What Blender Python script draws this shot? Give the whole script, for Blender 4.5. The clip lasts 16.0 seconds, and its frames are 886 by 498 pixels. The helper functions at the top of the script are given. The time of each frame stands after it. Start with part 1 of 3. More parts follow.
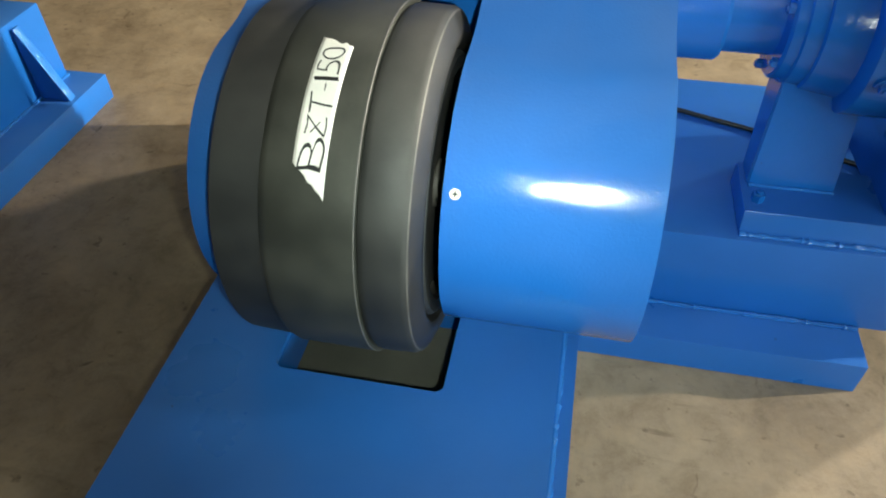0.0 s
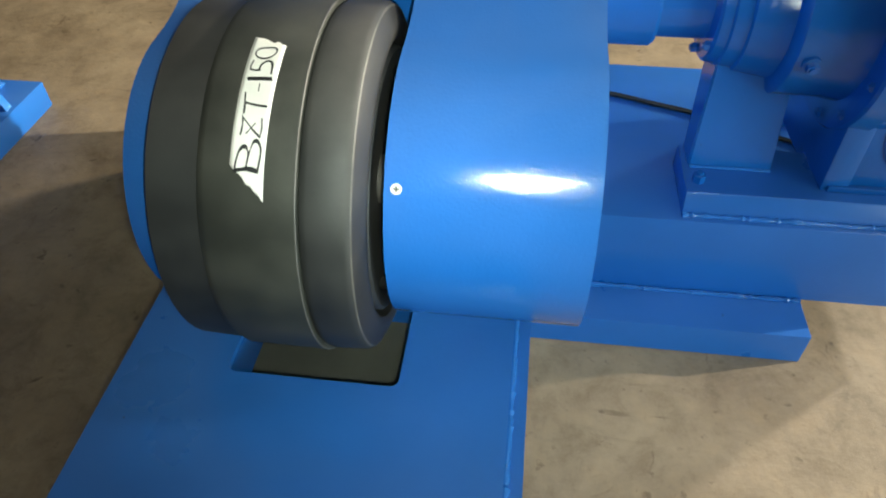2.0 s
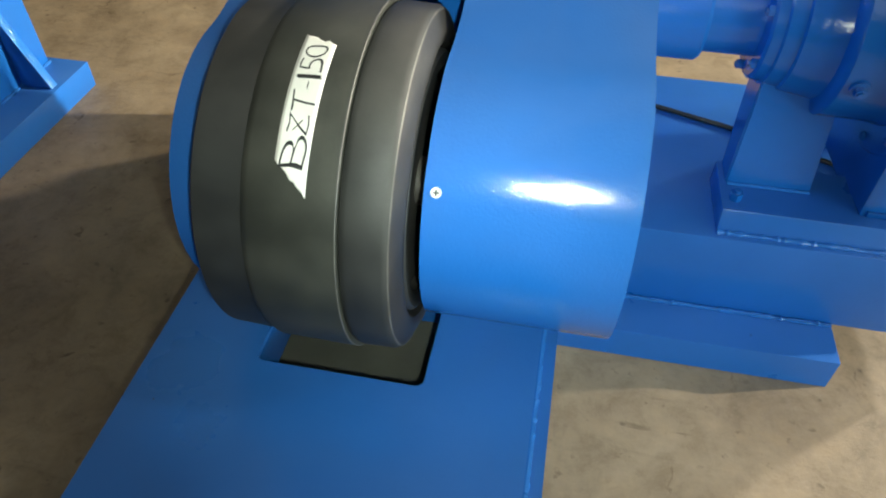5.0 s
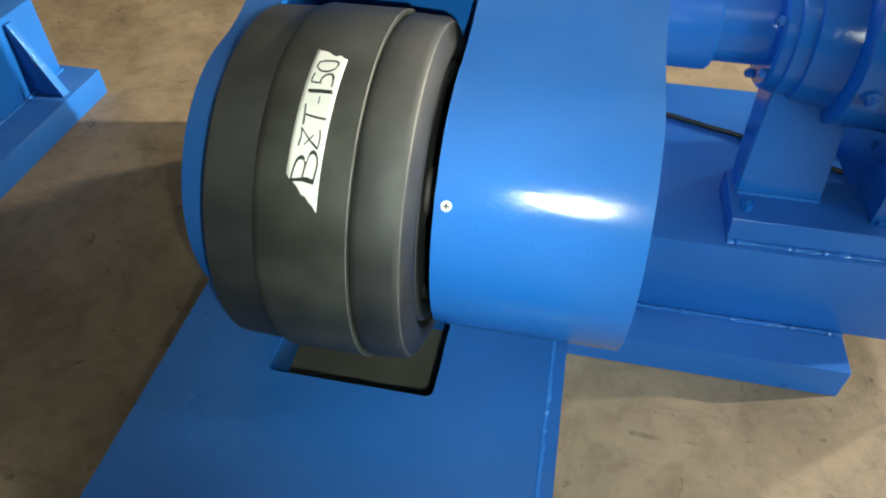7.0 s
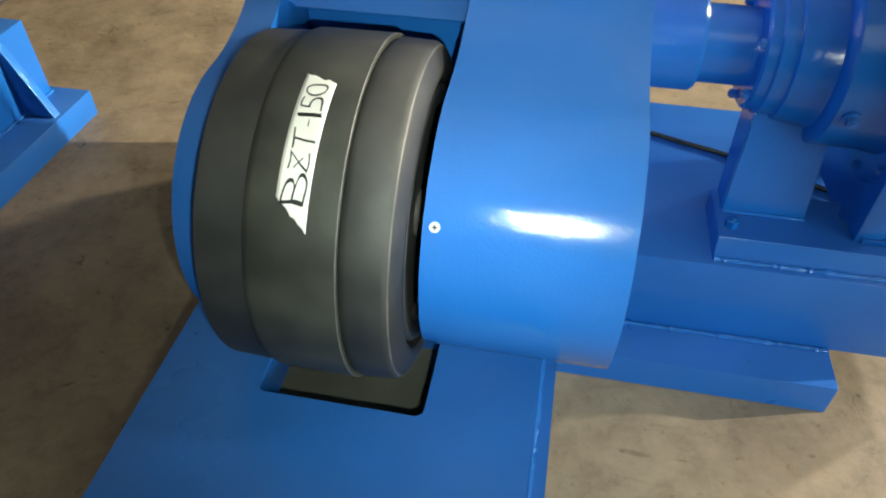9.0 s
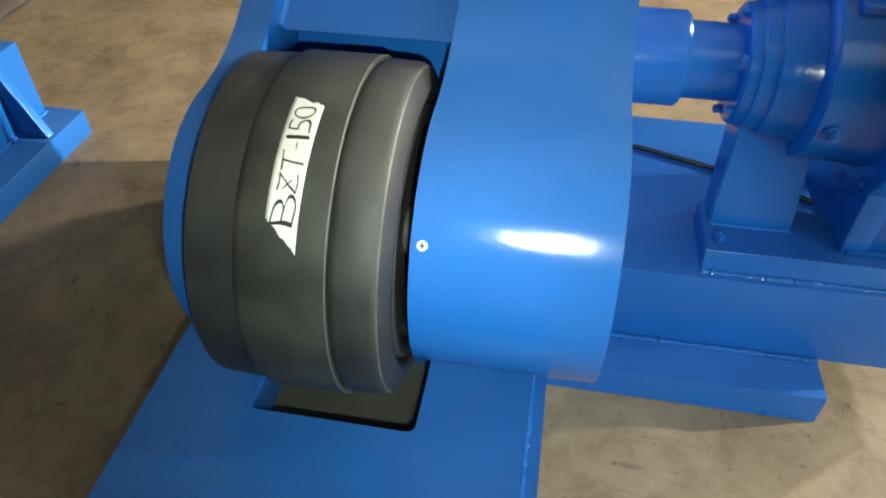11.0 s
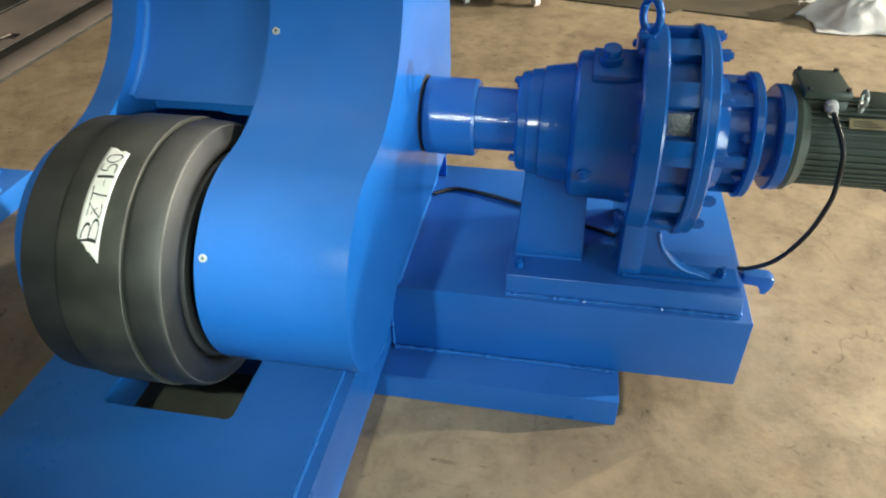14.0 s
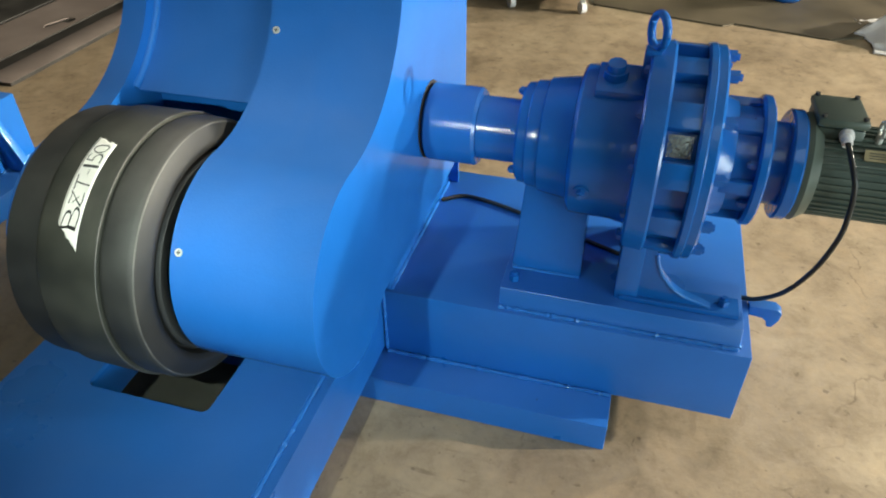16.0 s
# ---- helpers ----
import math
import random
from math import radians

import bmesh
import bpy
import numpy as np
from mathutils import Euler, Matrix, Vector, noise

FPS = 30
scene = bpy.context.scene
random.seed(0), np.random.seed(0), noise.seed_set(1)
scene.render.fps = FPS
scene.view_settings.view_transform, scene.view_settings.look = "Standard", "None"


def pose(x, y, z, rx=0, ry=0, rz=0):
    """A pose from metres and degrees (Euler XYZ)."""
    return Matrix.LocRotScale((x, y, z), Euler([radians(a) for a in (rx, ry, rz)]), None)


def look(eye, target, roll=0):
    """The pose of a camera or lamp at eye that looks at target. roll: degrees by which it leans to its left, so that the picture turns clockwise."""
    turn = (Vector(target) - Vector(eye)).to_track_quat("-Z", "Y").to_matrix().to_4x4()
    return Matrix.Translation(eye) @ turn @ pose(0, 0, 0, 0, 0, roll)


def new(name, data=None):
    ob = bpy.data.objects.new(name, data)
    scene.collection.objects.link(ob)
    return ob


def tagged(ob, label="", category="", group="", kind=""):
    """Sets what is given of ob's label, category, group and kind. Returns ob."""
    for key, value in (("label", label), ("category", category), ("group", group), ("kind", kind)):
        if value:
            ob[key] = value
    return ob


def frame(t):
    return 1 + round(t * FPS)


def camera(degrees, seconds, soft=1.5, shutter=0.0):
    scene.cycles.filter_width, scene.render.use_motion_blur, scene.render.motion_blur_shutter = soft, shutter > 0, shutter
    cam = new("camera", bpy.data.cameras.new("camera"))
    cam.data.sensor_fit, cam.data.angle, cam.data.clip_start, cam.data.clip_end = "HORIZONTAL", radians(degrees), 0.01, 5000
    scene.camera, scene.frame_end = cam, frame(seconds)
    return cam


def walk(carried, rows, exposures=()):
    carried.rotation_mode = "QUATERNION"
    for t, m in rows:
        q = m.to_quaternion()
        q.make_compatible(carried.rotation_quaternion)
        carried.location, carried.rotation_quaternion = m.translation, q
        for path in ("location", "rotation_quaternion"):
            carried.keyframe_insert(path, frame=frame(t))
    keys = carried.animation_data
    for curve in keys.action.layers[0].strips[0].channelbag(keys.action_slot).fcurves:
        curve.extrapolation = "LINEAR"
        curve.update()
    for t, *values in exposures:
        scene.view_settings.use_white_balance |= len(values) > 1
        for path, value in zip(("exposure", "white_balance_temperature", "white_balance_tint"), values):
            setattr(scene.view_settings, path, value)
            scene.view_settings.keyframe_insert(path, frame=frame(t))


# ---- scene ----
cam = camera(64.6, 16.0, soft=2.0, shutter=0.5)
PATH = [
    (0, (0.128, 0.151, 1.444), (-0.176, 1.555, 0.053), -1.1),
    (0.5, (0.132, 0.148, 1.449), (-0.169, 1.558, 0.063), -1.0),
    (1, (0.137, 0.157, 1.451), (-0.116, 1.572, 0.06), -0.1),
    (1.5, (0.14, 0.167, 1.45), (-0.054, 1.594, 0.062), 0.3),
    (2, (0.157, 0.151, 1.448), (-0.042, 1.56, 0.043), -1.1),
    (2.5, (0.142, 0.149, 1.449), (-0.072, 1.536, 0.025), 0.3),
    (3, (0.138, 0.142, 1.453), (-0.113, 1.529, 0.034), 0.8),
    (5.5, (0.133, 0.153, 1.469), (-0.132, 1.548, 0.06), 0.5),
    (6, (0.128, 0.152, 1.476), (-0.162, 1.553, 0.078), 0.1),
    (6.5, (0.129, 0.157, 1.475), (-0.157, 1.548, 0.067), 0.1),
    (7, (0.13, 0.16, 1.477), (-0.152, 1.551, 0.068), -0.0),
    (7.5, (0.134, 0.158, 1.484), (-0.143, 1.567, 0.092), 0.1),
    (8, (0.135, 0.153, 1.487), (-0.137, 1.574, 0.105), 0.2),
    (10.5, (0.136, 0.166, 1.495), (-0.122, 1.607, 0.133), 0.3),
    (11, (0.15, 0.154, 1.507), (-0.11, 1.608, 0.157), -0.1),
    (11.5, (0.199, 0.12, 1.535), (-0.056, 1.601, 0.214), -0.5),
    (12, (0.351, 0.087, 1.552), (0.085, 1.599, 0.27), -0.9),
    (12.5, (0.543, 0.005, 1.584), (0.214, 1.546, 0.351), -1.3),
    (13, (0.607, -0.042, 1.614), (0.251, 1.514, 0.41), -1.6),
    (13.5, (0.606, -0.079, 1.63), (0.321, 1.505, 0.444), -2.1),
    (14, (0.671, -0.066, 1.637), (0.357, 1.498, 0.431), -1.4),
    (14.5, (0.764, -0.024, 1.634), (0.402, 1.529, 0.426), -0.5),
    (15, (0.792, -0.015, 1.641), (0.328, 1.52, 0.446), -1.0),
    (15.5, (0.812, -0.01, 1.636), (0.352, 1.521, 0.434), -0.9),
    (16, (0.813, 0.001, 1.64), (0.36, 1.532, 0.435), -0.6),
]
walk(cam, [(t, look(eye, target, roll)) for t, eye, target, roll in PATH], [(0, 0.02), (8, 0.02), (11, 0.03), (12.5, -0.02), (14, -0.05), (16, -0.05)])

# ---- light and exposure ----
world = bpy.data.worlds.new("hall_air")
scene.world = world
world.use_nodes = True
world.node_tree.nodes["Background"].inputs[0].default_value = (1.0, 0.9, 0.78, 1)
world.node_tree.nodes["Background"].inputs[1].default_value = 0.0
scene.view_settings.exposure = 0.0


def lamp(name, eye, target, w, h, watts, colour):
    data = bpy.data.lights.new(name, "AREA")
    data.shape, data.size, data.size_y, data.energy, data.color = "RECTANGLE", w, h, watts, colour
    ob = new(name, data)
    ob.matrix_world = look(eye, target)
    return ob


# two flood lights from the east, overhead and added fill lights, and the torch that is held near the roller
flood = lamp("flood_light", (14.0, 4.97, 4.35), (0.4, 2.4, 0.3), 0.3, 0.3, 700, (0.91, 0.86, 0.69))
flood.data.spread = radians(70)
side = lamp("flood_light", (11.5, 9.6, 5.0), (0.3, 1.6, 0.4), 0.6, 0.6, 260, (0.94, 0.88, 0.72))
side.data.spread = radians(70)
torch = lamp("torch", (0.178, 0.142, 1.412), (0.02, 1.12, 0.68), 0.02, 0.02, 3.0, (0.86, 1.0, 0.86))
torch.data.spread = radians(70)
# The next two are broad soft fills added overhead, without a known fixture.
lamp("overhead_light", (0.0, 5.0, 7.0), (0.0, 4.9, 0), 8.0, 6.0, 26, (0.95, 1.0, 0.86))
lamp("overhead_light", (4.0, -2.0, 7.0), (3.0, 0.0, 0), 6.0, 6.0, 135, (0.86, 1.0, 0.92))
# Unseen fill added from the east, for faces a carried torch would light.
lamp("fill_light", (7.6, -2.6, 1.3), (0.0, -0.6, 1.2), 5.0, 2.2, 560, (0.80, 1.0, 0.97))
# Small overhead lamp, placed by the reducer's shadow on the bed.
lamp("overhead_light", (6.2, 1.8, 6.9), (0.5, 1.7, 0), 0.4, 0.4, 100, (0.94, 0.97, 0.88))


# ---- materials ----
def nodes_of(m):
    m.use_nodes = True
    return m.node_tree.nodes, m.node_tree.links, m.node_tree.nodes["Principled BSDF"]


def textured(name, a, b, scale=6.0, rough=(0.4, 0.6), metal=0.0, bump=0.1, grain=90.0, coat=0.0, detail=6.0, mid=(0.35, 0.7), spread=0.002, dust_sheen=0.0):
    """Two colours mixed by a broad noise, a fine grain in the relief, roughness varied by the broad noise, a lighter
    dusty sheen tinted onto what faces up.
    """
    m = bpy.data.materials.new(name)
    n, l, p = nodes_of(m)
    co = n.new("ShaderNodeTexCoord")
    big = n.new("ShaderNodeTexNoise")
    big.inputs["Scale"].default_value, big.inputs["Detail"].default_value = scale, detail
    fine = n.new("ShaderNodeTexNoise")
    fine.inputs["Scale"].default_value, fine.inputs["Detail"].default_value = grain, 4
    ramp = n.new("ShaderNodeValToRGB")
    ramp.color_ramp.elements[0].position, ramp.color_ramp.elements[1].position = mid
    ramp.color_ramp.elements[0].color, ramp.color_ramp.elements[1].color = (*a, 1), (*b, 1)
    rr = n.new("ShaderNodeMapRange")
    rr.inputs["To Min"].default_value, rr.inputs["To Max"].default_value = rough
    bp = n.new("ShaderNodeBump")
    bp.inputs["Strength"].default_value, bp.inputs["Distance"].default_value = bump, spread
    for tex in (big, fine):
        l.new(co.outputs["Object"], tex.inputs["Vector"])
    l.new(big.outputs["Fac"], ramp.inputs["Fac"])
    colour = ramp.outputs["Color"]
    # Upward faces are lightened in the colour, as top light would do.
    if dust_sheen:
        geo = n.new("ShaderNodeNewGeometry")
        xyz = n.new("ShaderNodeSeparateXYZ")
        lie = n.new("ShaderNodeMapRange")
        film = n.new("ShaderNodeMix")
        patch = n.new("ShaderNodeMath")
        patch.operation = "MULTIPLY"
        film.data_type = "RGBA"
        for key, v in (("From Min", 0.6), ("From Max", 1.0), ("To Min", 0.0), ("To Max", dust_sheen)):
            lie.inputs[key].default_value = v
        l.new(geo.outputs["Normal"], xyz.inputs[0])
        l.new(xyz.outputs["Z"], lie.inputs["Value"])
        l.new(lie.outputs["Result"], patch.inputs[0])
        l.new(big.outputs["Fac"], patch.inputs[1])
        l.new(patch.outputs[0], film.inputs[0])
        l.new(colour, film.inputs[6])
        film.inputs[7].default_value = (0.23, 0.20, 0.185, 1)
        colour = film.outputs[2]
    l.new(colour, p.inputs["Base Color"])
    l.new(big.outputs["Fac"], rr.inputs["Value"])
    l.new(rr.outputs["Result"], p.inputs["Roughness"])
    l.new(fine.outputs["Fac"], bp.inputs["Height"])
    l.new(bp.outputs["Normal"], p.inputs["Normal"])
    p.inputs["Metallic"].default_value = metal
    p.inputs["Coat Weight"].default_value = coat
    p.inputs["Coat Roughness"].default_value = 0.15
    return m


def enamel(name, a, b, rough, peel, strength, dust_sheen):
    """Brushed blue enamel: uneven coats, a dusty film with hazy sheen tinted in, heavier on what faces up, small chips
    and an orange-peel relief.
    """
    m = bpy.data.materials.new(name)
    n, l, p = nodes_of(m)
    co = n.new("ShaderNodeTexCoord")

    def noise_tex(scale, detail=5.0, distortion=0.0):
        t = n.new("ShaderNodeTexNoise")
        t.inputs["Scale"].default_value, t.inputs["Detail"].default_value, t.inputs["Distortion"].default_value = scale, detail, distortion
        l.new(co.outputs["Object"], t.inputs["Vector"])
        return t.outputs["Fac"]

    def span(fac, lo, hi, to_lo, to_hi):
        r = n.new("ShaderNodeMapRange")
        for key, v in (("From Min", lo), ("From Max", hi), ("To Min", to_lo), ("To Max", to_hi)):
            r.inputs[key].default_value = v
        l.new(fac, r.inputs["Value"])
        return r.outputs["Result"]

    def mix(x, y, fac):
        k = n.new("ShaderNodeMix")
        k.data_type = "RGBA"
        for sock, v in ((6, x), (7, y), (0, fac)):
            if isinstance(v, tuple):
                k.inputs[sock].default_value = (*v, 1)
            else:
                l.new(v, k.inputs[sock])
        return k.outputs[2]

    coat = mix(a, b, span(noise_tex(3.5, 6), 0.35, 0.65, 0, 1))
    # Grey film grows towards upward faces: hazy sheen and dusty paint in one tint.
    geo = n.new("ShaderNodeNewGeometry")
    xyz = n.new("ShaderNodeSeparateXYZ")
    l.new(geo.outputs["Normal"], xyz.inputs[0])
    up_film = n.new("ShaderNodeMath")
    up_film.operation = "MULTIPLY"
    l.new(span(xyz.outputs["Z"], 0.05, 1.0, 0.25, 1.0), up_film.inputs[0])
    l.new(span(noise_tex(5.0, 8, 0.5), 0.30, 0.75, dust_sheen * 0.55, dust_sheen), up_film.inputs[1])
    film = mix(coat, (0.20, 0.235, 0.235), up_film.outputs[0])
    chips = mix(film, (0.035, 0.04, 0.06), span(noise_tex(24, 3, 0.6), 0.235, 0.215, 0, 0.8))
    l.new(chips, p.inputs["Base Color"])
    l.new(span(noise_tex(4.2, 7), 0.3, 0.7, *rough), p.inputs["Roughness"])
    bp = n.new("ShaderNodeBump")
    bp.inputs["Strength"].default_value, bp.inputs["Distance"].default_value = strength, 0.001
    l.new(noise_tex(peel, 3), bp.inputs["Height"])
    slow = n.new("ShaderNodeBump")
    slow.inputs["Strength"].default_value, slow.inputs["Distance"].default_value = 0.16, 0.003
    l.new(noise_tex(14, 2), slow.inputs["Height"])
    l.new(slow.outputs["Normal"], bp.inputs["Normal"])
    l.new(bp.outputs["Normal"], p.inputs["Normal"])
    return m


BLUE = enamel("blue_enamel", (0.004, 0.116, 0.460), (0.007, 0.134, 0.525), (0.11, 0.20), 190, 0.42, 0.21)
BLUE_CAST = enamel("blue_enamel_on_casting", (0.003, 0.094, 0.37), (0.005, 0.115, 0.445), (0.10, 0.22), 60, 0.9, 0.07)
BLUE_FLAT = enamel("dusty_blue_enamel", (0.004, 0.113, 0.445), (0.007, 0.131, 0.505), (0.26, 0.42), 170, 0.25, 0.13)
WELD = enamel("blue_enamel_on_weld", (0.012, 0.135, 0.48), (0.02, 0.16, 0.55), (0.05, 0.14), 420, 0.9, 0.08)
# Both tyre rubbers get paler tops, painted for the light that falls there.
RUBBER = textured("black_rubber", (0.010, 0.0105, 0.011), (0.027, 0.027, 0.026), 9.0, (0.45, 0.7), bump=0.18, grain=220, spread=0.0006, dust_sheen=0.32)
RUBBER_BAND = textured("worn_olive_rubber", (0.021, 0.022, 0.018), (0.044, 0.044, 0.036), 11.0, (0.45, 0.72), bump=0.18, grain=220, spread=0.0006, dust_sheen=0.26)
# Darker copy of the rubber, with the cheek's shade put into its colour.
DARK_RUBBER = textured("shaded_rubber", (0.010, 0.0095, 0.009), (0.020, 0.0185, 0.017), 6.0, (0.4, 0.6), bump=0.15, grain=120, spread=0.0008)
# Paler grey that paints the highlight along the roller's edges.
EDGE_LIGHT = textured("edge_highlight_grey", (0.05, 0.047, 0.043), (0.10, 0.092, 0.084), 20.0, (0.4, 0.6), bump=0.1, grain=200, spread=0.0005)
ZINC = textured("zinc_plated_steel", (0.55, 0.54, 0.50), (0.72, 0.70, 0.66), 30.0, (0.25, 0.4), metal=0.35, bump=0.05)
TAPE = textured("cream_masking_tape", (0.70, 0.66, 0.62), (0.80, 0.76, 0.71), 14.0, (0.6, 0.75), bump=0.25, grain=260, spread=0.0006)
INK = textured("black_marker_ink", (0.012, 0.012, 0.012), (0.02, 0.02, 0.02), 20.0, (0.4, 0.5), bump=0.0)
GREEN = textured("dark_green_paint", (0.055, 0.075, 0.062), (0.085, 0.105, 0.088), 8.0, (0.35, 0.5), bump=0.2, grain=90)
CABLE = textured("black_cable_sheath", (0.010, 0.010, 0.010), (0.018, 0.018, 0.018), 30.0, (0.35, 0.5), bump=0.1)
PLATE = textured("brass_name_plate", (0.20, 0.16, 0.09), (0.30, 0.25, 0.15), 30.0, (0.35, 0.5), metal=0.6, bump=0.05)
STEEL = textured("primed_steel_rail", (0.18, 0.14, 0.125), (0.27, 0.215, 0.19), 3.0, (0.5, 0.7), bump=0.2, grain=40)
# Dark steel, also used where shade is put into the colour.
DARK = textured("dark_steel_and_shade", (0.02, 0.018, 0.016), (0.05, 0.045, 0.04), 6.0, (0.5, 0.7), bump=0.2)
CART = textured("grey_green_sheet_steel", (0.26, 0.29, 0.24), (0.32, 0.35, 0.29), 5.0, (0.45, 0.6), bump=0.1)
PLASTIC = textured("white_plastic_film", (0.74, 0.70, 0.70), (0.84, 0.80, 0.80), 8.0, (0.3, 0.45), bump=0.3, grain=25, spread=0.01)
TAG = textured("dented_metal_tag", (0.30, 0.34, 0.36), (0.42, 0.46, 0.48), 60.0, (0.12, 0.3), metal=0.8, bump=0.9, grain=110, spread=0.004)
# Dark olive that paints the shaded floor seen through the hole.
FLOOR_SHADE = textured("shaded_floor_olive", (0.085, 0.084, 0.068), (0.12, 0.116, 0.094), 7.0, (0.6, 0.8), bump=0.1, grain=90)
WALLS = textured("grey_wall_sheet", (0.30, 0.29, 0.27), (0.36, 0.35, 0.32), 0.6, (0.6, 0.8), bump=0.1)


def concrete():
    m = bpy.data.materials.new("worn_tan_concrete")
    n, l, p = nodes_of(m)
    co = n.new("ShaderNodeTexCoord")

    def noise_tex(scale, detail=8.0, rough=0.6, distortion=0.0):
        t = n.new("ShaderNodeTexNoise")
        t.inputs["Scale"].default_value, t.inputs["Detail"].default_value = scale, detail
        t.inputs["Roughness"].default_value, t.inputs["Distortion"].default_value = rough, distortion
        l.new(co.outputs["Object"], t.inputs["Vector"])
        return t.outputs["Fac"]

    def ramp(fac, stops):
        r = n.new("ShaderNodeValToRGB")
        e = r.color_ramp.elements
        e[0].position, e[1].position = stops[0][0], stops[-1][0]
        e[0].color, e[1].color = (*stops[0][1], 1), (*stops[-1][1], 1)
        for pos, c in stops[1:-1]:
            e.new(pos).color = (*c, 1)
        l.new(fac, r.inputs["Fac"])
        return r.outputs["Color"]

    def mix(a, b, fac, kind="MIX"):
        x = n.new("ShaderNodeMix")
        x.data_type, x.blend_type = "RGBA", kind
        for sock, v in ((6, a), (7, b), (0, fac)):
            if isinstance(v, (float, tuple)):
                x.inputs[sock].default_value = v
            else:
                l.new(v, x.inputs[sock])
        return x.outputs[2]

    base = ramp(noise_tex(1.1, 10, 0.62), [(0.32, (0.235, 0.174, 0.114)), (0.5, (0.34, 0.254, 0.168)), (0.7, (0.425, 0.328, 0.220))])
    patch = ramp(noise_tex(4.5, 8, 0.65, 0.6), [(0.30, (0.52, 0.49, 0.46)), (0.46, (0.86, 0.85, 0.83)), (0.58, (1, 1, 1)), (0.75, (1.14, 1.12, 1.08))])
    out = mix(base, patch, 0.7, "MULTIPLY")
    specks = ramp(noise_tex(26, 3, 0.5), [(0.25, (0.45, 0.42, 0.40)), (0.34, (1, 1, 1)), (1.0, (1, 1, 1))])
    out = mix(out, specks, 0.8, "MULTIPLY")
    scuff = ramp(noise_tex(13.0, 9, 0.72, 1.4), [(0.33, (0.36, 0.32, 0.28)), (0.44, (0.86, 0.85, 0.83)), (0.6, (1, 1, 1))])
    where = ramp(noise_tex(1.7, 4), [(0.40, (0, 0, 0)), (0.58, (0.55, 0.55, 0.55))])
    out = mix(out, scuff, where, "MULTIPLY")
    mottle = ramp(noise_tex(8.5, 7, 0.7, 0.3), [(0.34, (0.72, 0.69, 0.64)), (0.5, (1, 1, 1)), (0.66, (1.16, 1.12, 1.06))])
    out = mix(out, mottle, 0.8, "MULTIPLY")
    drag = n.new("ShaderNodeMapping")
    drag.inputs["Rotation"].default_value, drag.inputs["Scale"].default_value = (0, 0, 0.7), (2.2, 26.0, 1.0)
    l.new(co.outputs["Object"], drag.inputs["Vector"])
    streak = n.new("ShaderNodeTexNoise")
    streak.inputs["Scale"].default_value, streak.inputs["Detail"].default_value, streak.inputs["Distortion"].default_value = 1.0, 5, 0.8
    l.new(drag.outputs["Vector"], streak.inputs["Vector"])
    marks = ramp(streak.outputs["Fac"], [(0.26, (0.45, 0.42, 0.38)), (0.36, (1, 1, 1)), (1.0, (1, 1, 1))])
    out = mix(out, marks, ramp(noise_tex(2.9, 5), [(0.48, (0, 0, 0)), (0.64, (0.7, 0.7, 0.7))]), "MULTIPLY")
    pits = ramp(noise_tex(17, 3, 0.5, 0.8), [(0.22, (0.34, 0.29, 0.25)), (0.31, (1, 1, 1)), (1.0, (1, 1, 1))])
    out = mix(out, pits, 0.9, "MULTIPLY")
    vor = n.new("ShaderNodeTexVoronoi")
    vor.feature, vor.inputs["Scale"].default_value = "DISTANCE_TO_EDGE", 0.9
    warp = n.new("ShaderNodeTexNoise")
    warp.inputs["Scale"].default_value, warp.inputs["Detail"].default_value = 3.0, 6
    l.new(co.outputs["Object"], warp.inputs["Vector"])
    add = n.new("ShaderNodeMixRGB")
    add.blend_type, add.inputs[0].default_value = "ADD", 0.5
    l.new(co.outputs["Object"], add.inputs[1])
    l.new(warp.outputs["Color"], add.inputs[2])
    l.new(add.outputs[0], vor.inputs["Vector"])
    crack = ramp(vor.outputs["Distance"], [(0.0, (0.5, 0.46, 0.42)), (0.006, (1, 1, 1)), (1.0, (1, 1, 1))])
    breaks = ramp(noise_tex(2.3, 3), [(0.52, (0, 0, 0)), (0.62, (1, 1, 1))])
    out = mix(out, crack, breaks, "MULTIPLY")
    l.new(out, p.inputs["Base Color"])
    rr = n.new("ShaderNodeMapRange")
    rr.inputs["To Min"].default_value, rr.inputs["To Max"].default_value = 0.42, 0.75
    l.new(noise_tex(3.0), rr.inputs["Value"])
    l.new(rr.outputs["Result"], p.inputs["Roughness"])
    bp = n.new("ShaderNodeBump")
    bp.inputs["Strength"].default_value, bp.inputs["Distance"].default_value = 0.35, 0.004
    l.new(noise_tex(38, 8), bp.inputs["Height"])
    l.new(bp.outputs["Normal"], p.inputs["Normal"])
    return m


CONCRETE = concrete()


# ---- mesh tools ----
def link(name, bm, material, parent=None, label="", smooth=35.0):
    me = bpy.data.meshes.new(name)
    bmesh.ops.recalc_face_normals(bm, faces=bm.faces)
    bm.to_mesh(me)
    bm.free()
    for poly in me.polygons:
        poly.use_smooth = True
    me.set_sharp_from_angle(angle=radians(smooth))
    me.materials.append(material)
    ob = new(name, me)
    ob.parent = parent
    return tagged(ob, label=label) if label else ob


def part(name, bm, material, parent, label=""):
    return link(name, bm, material, parent, label)


def thing(name, label, category, group="", kind=""):
    return tagged(new(name), label, category, group, kind)


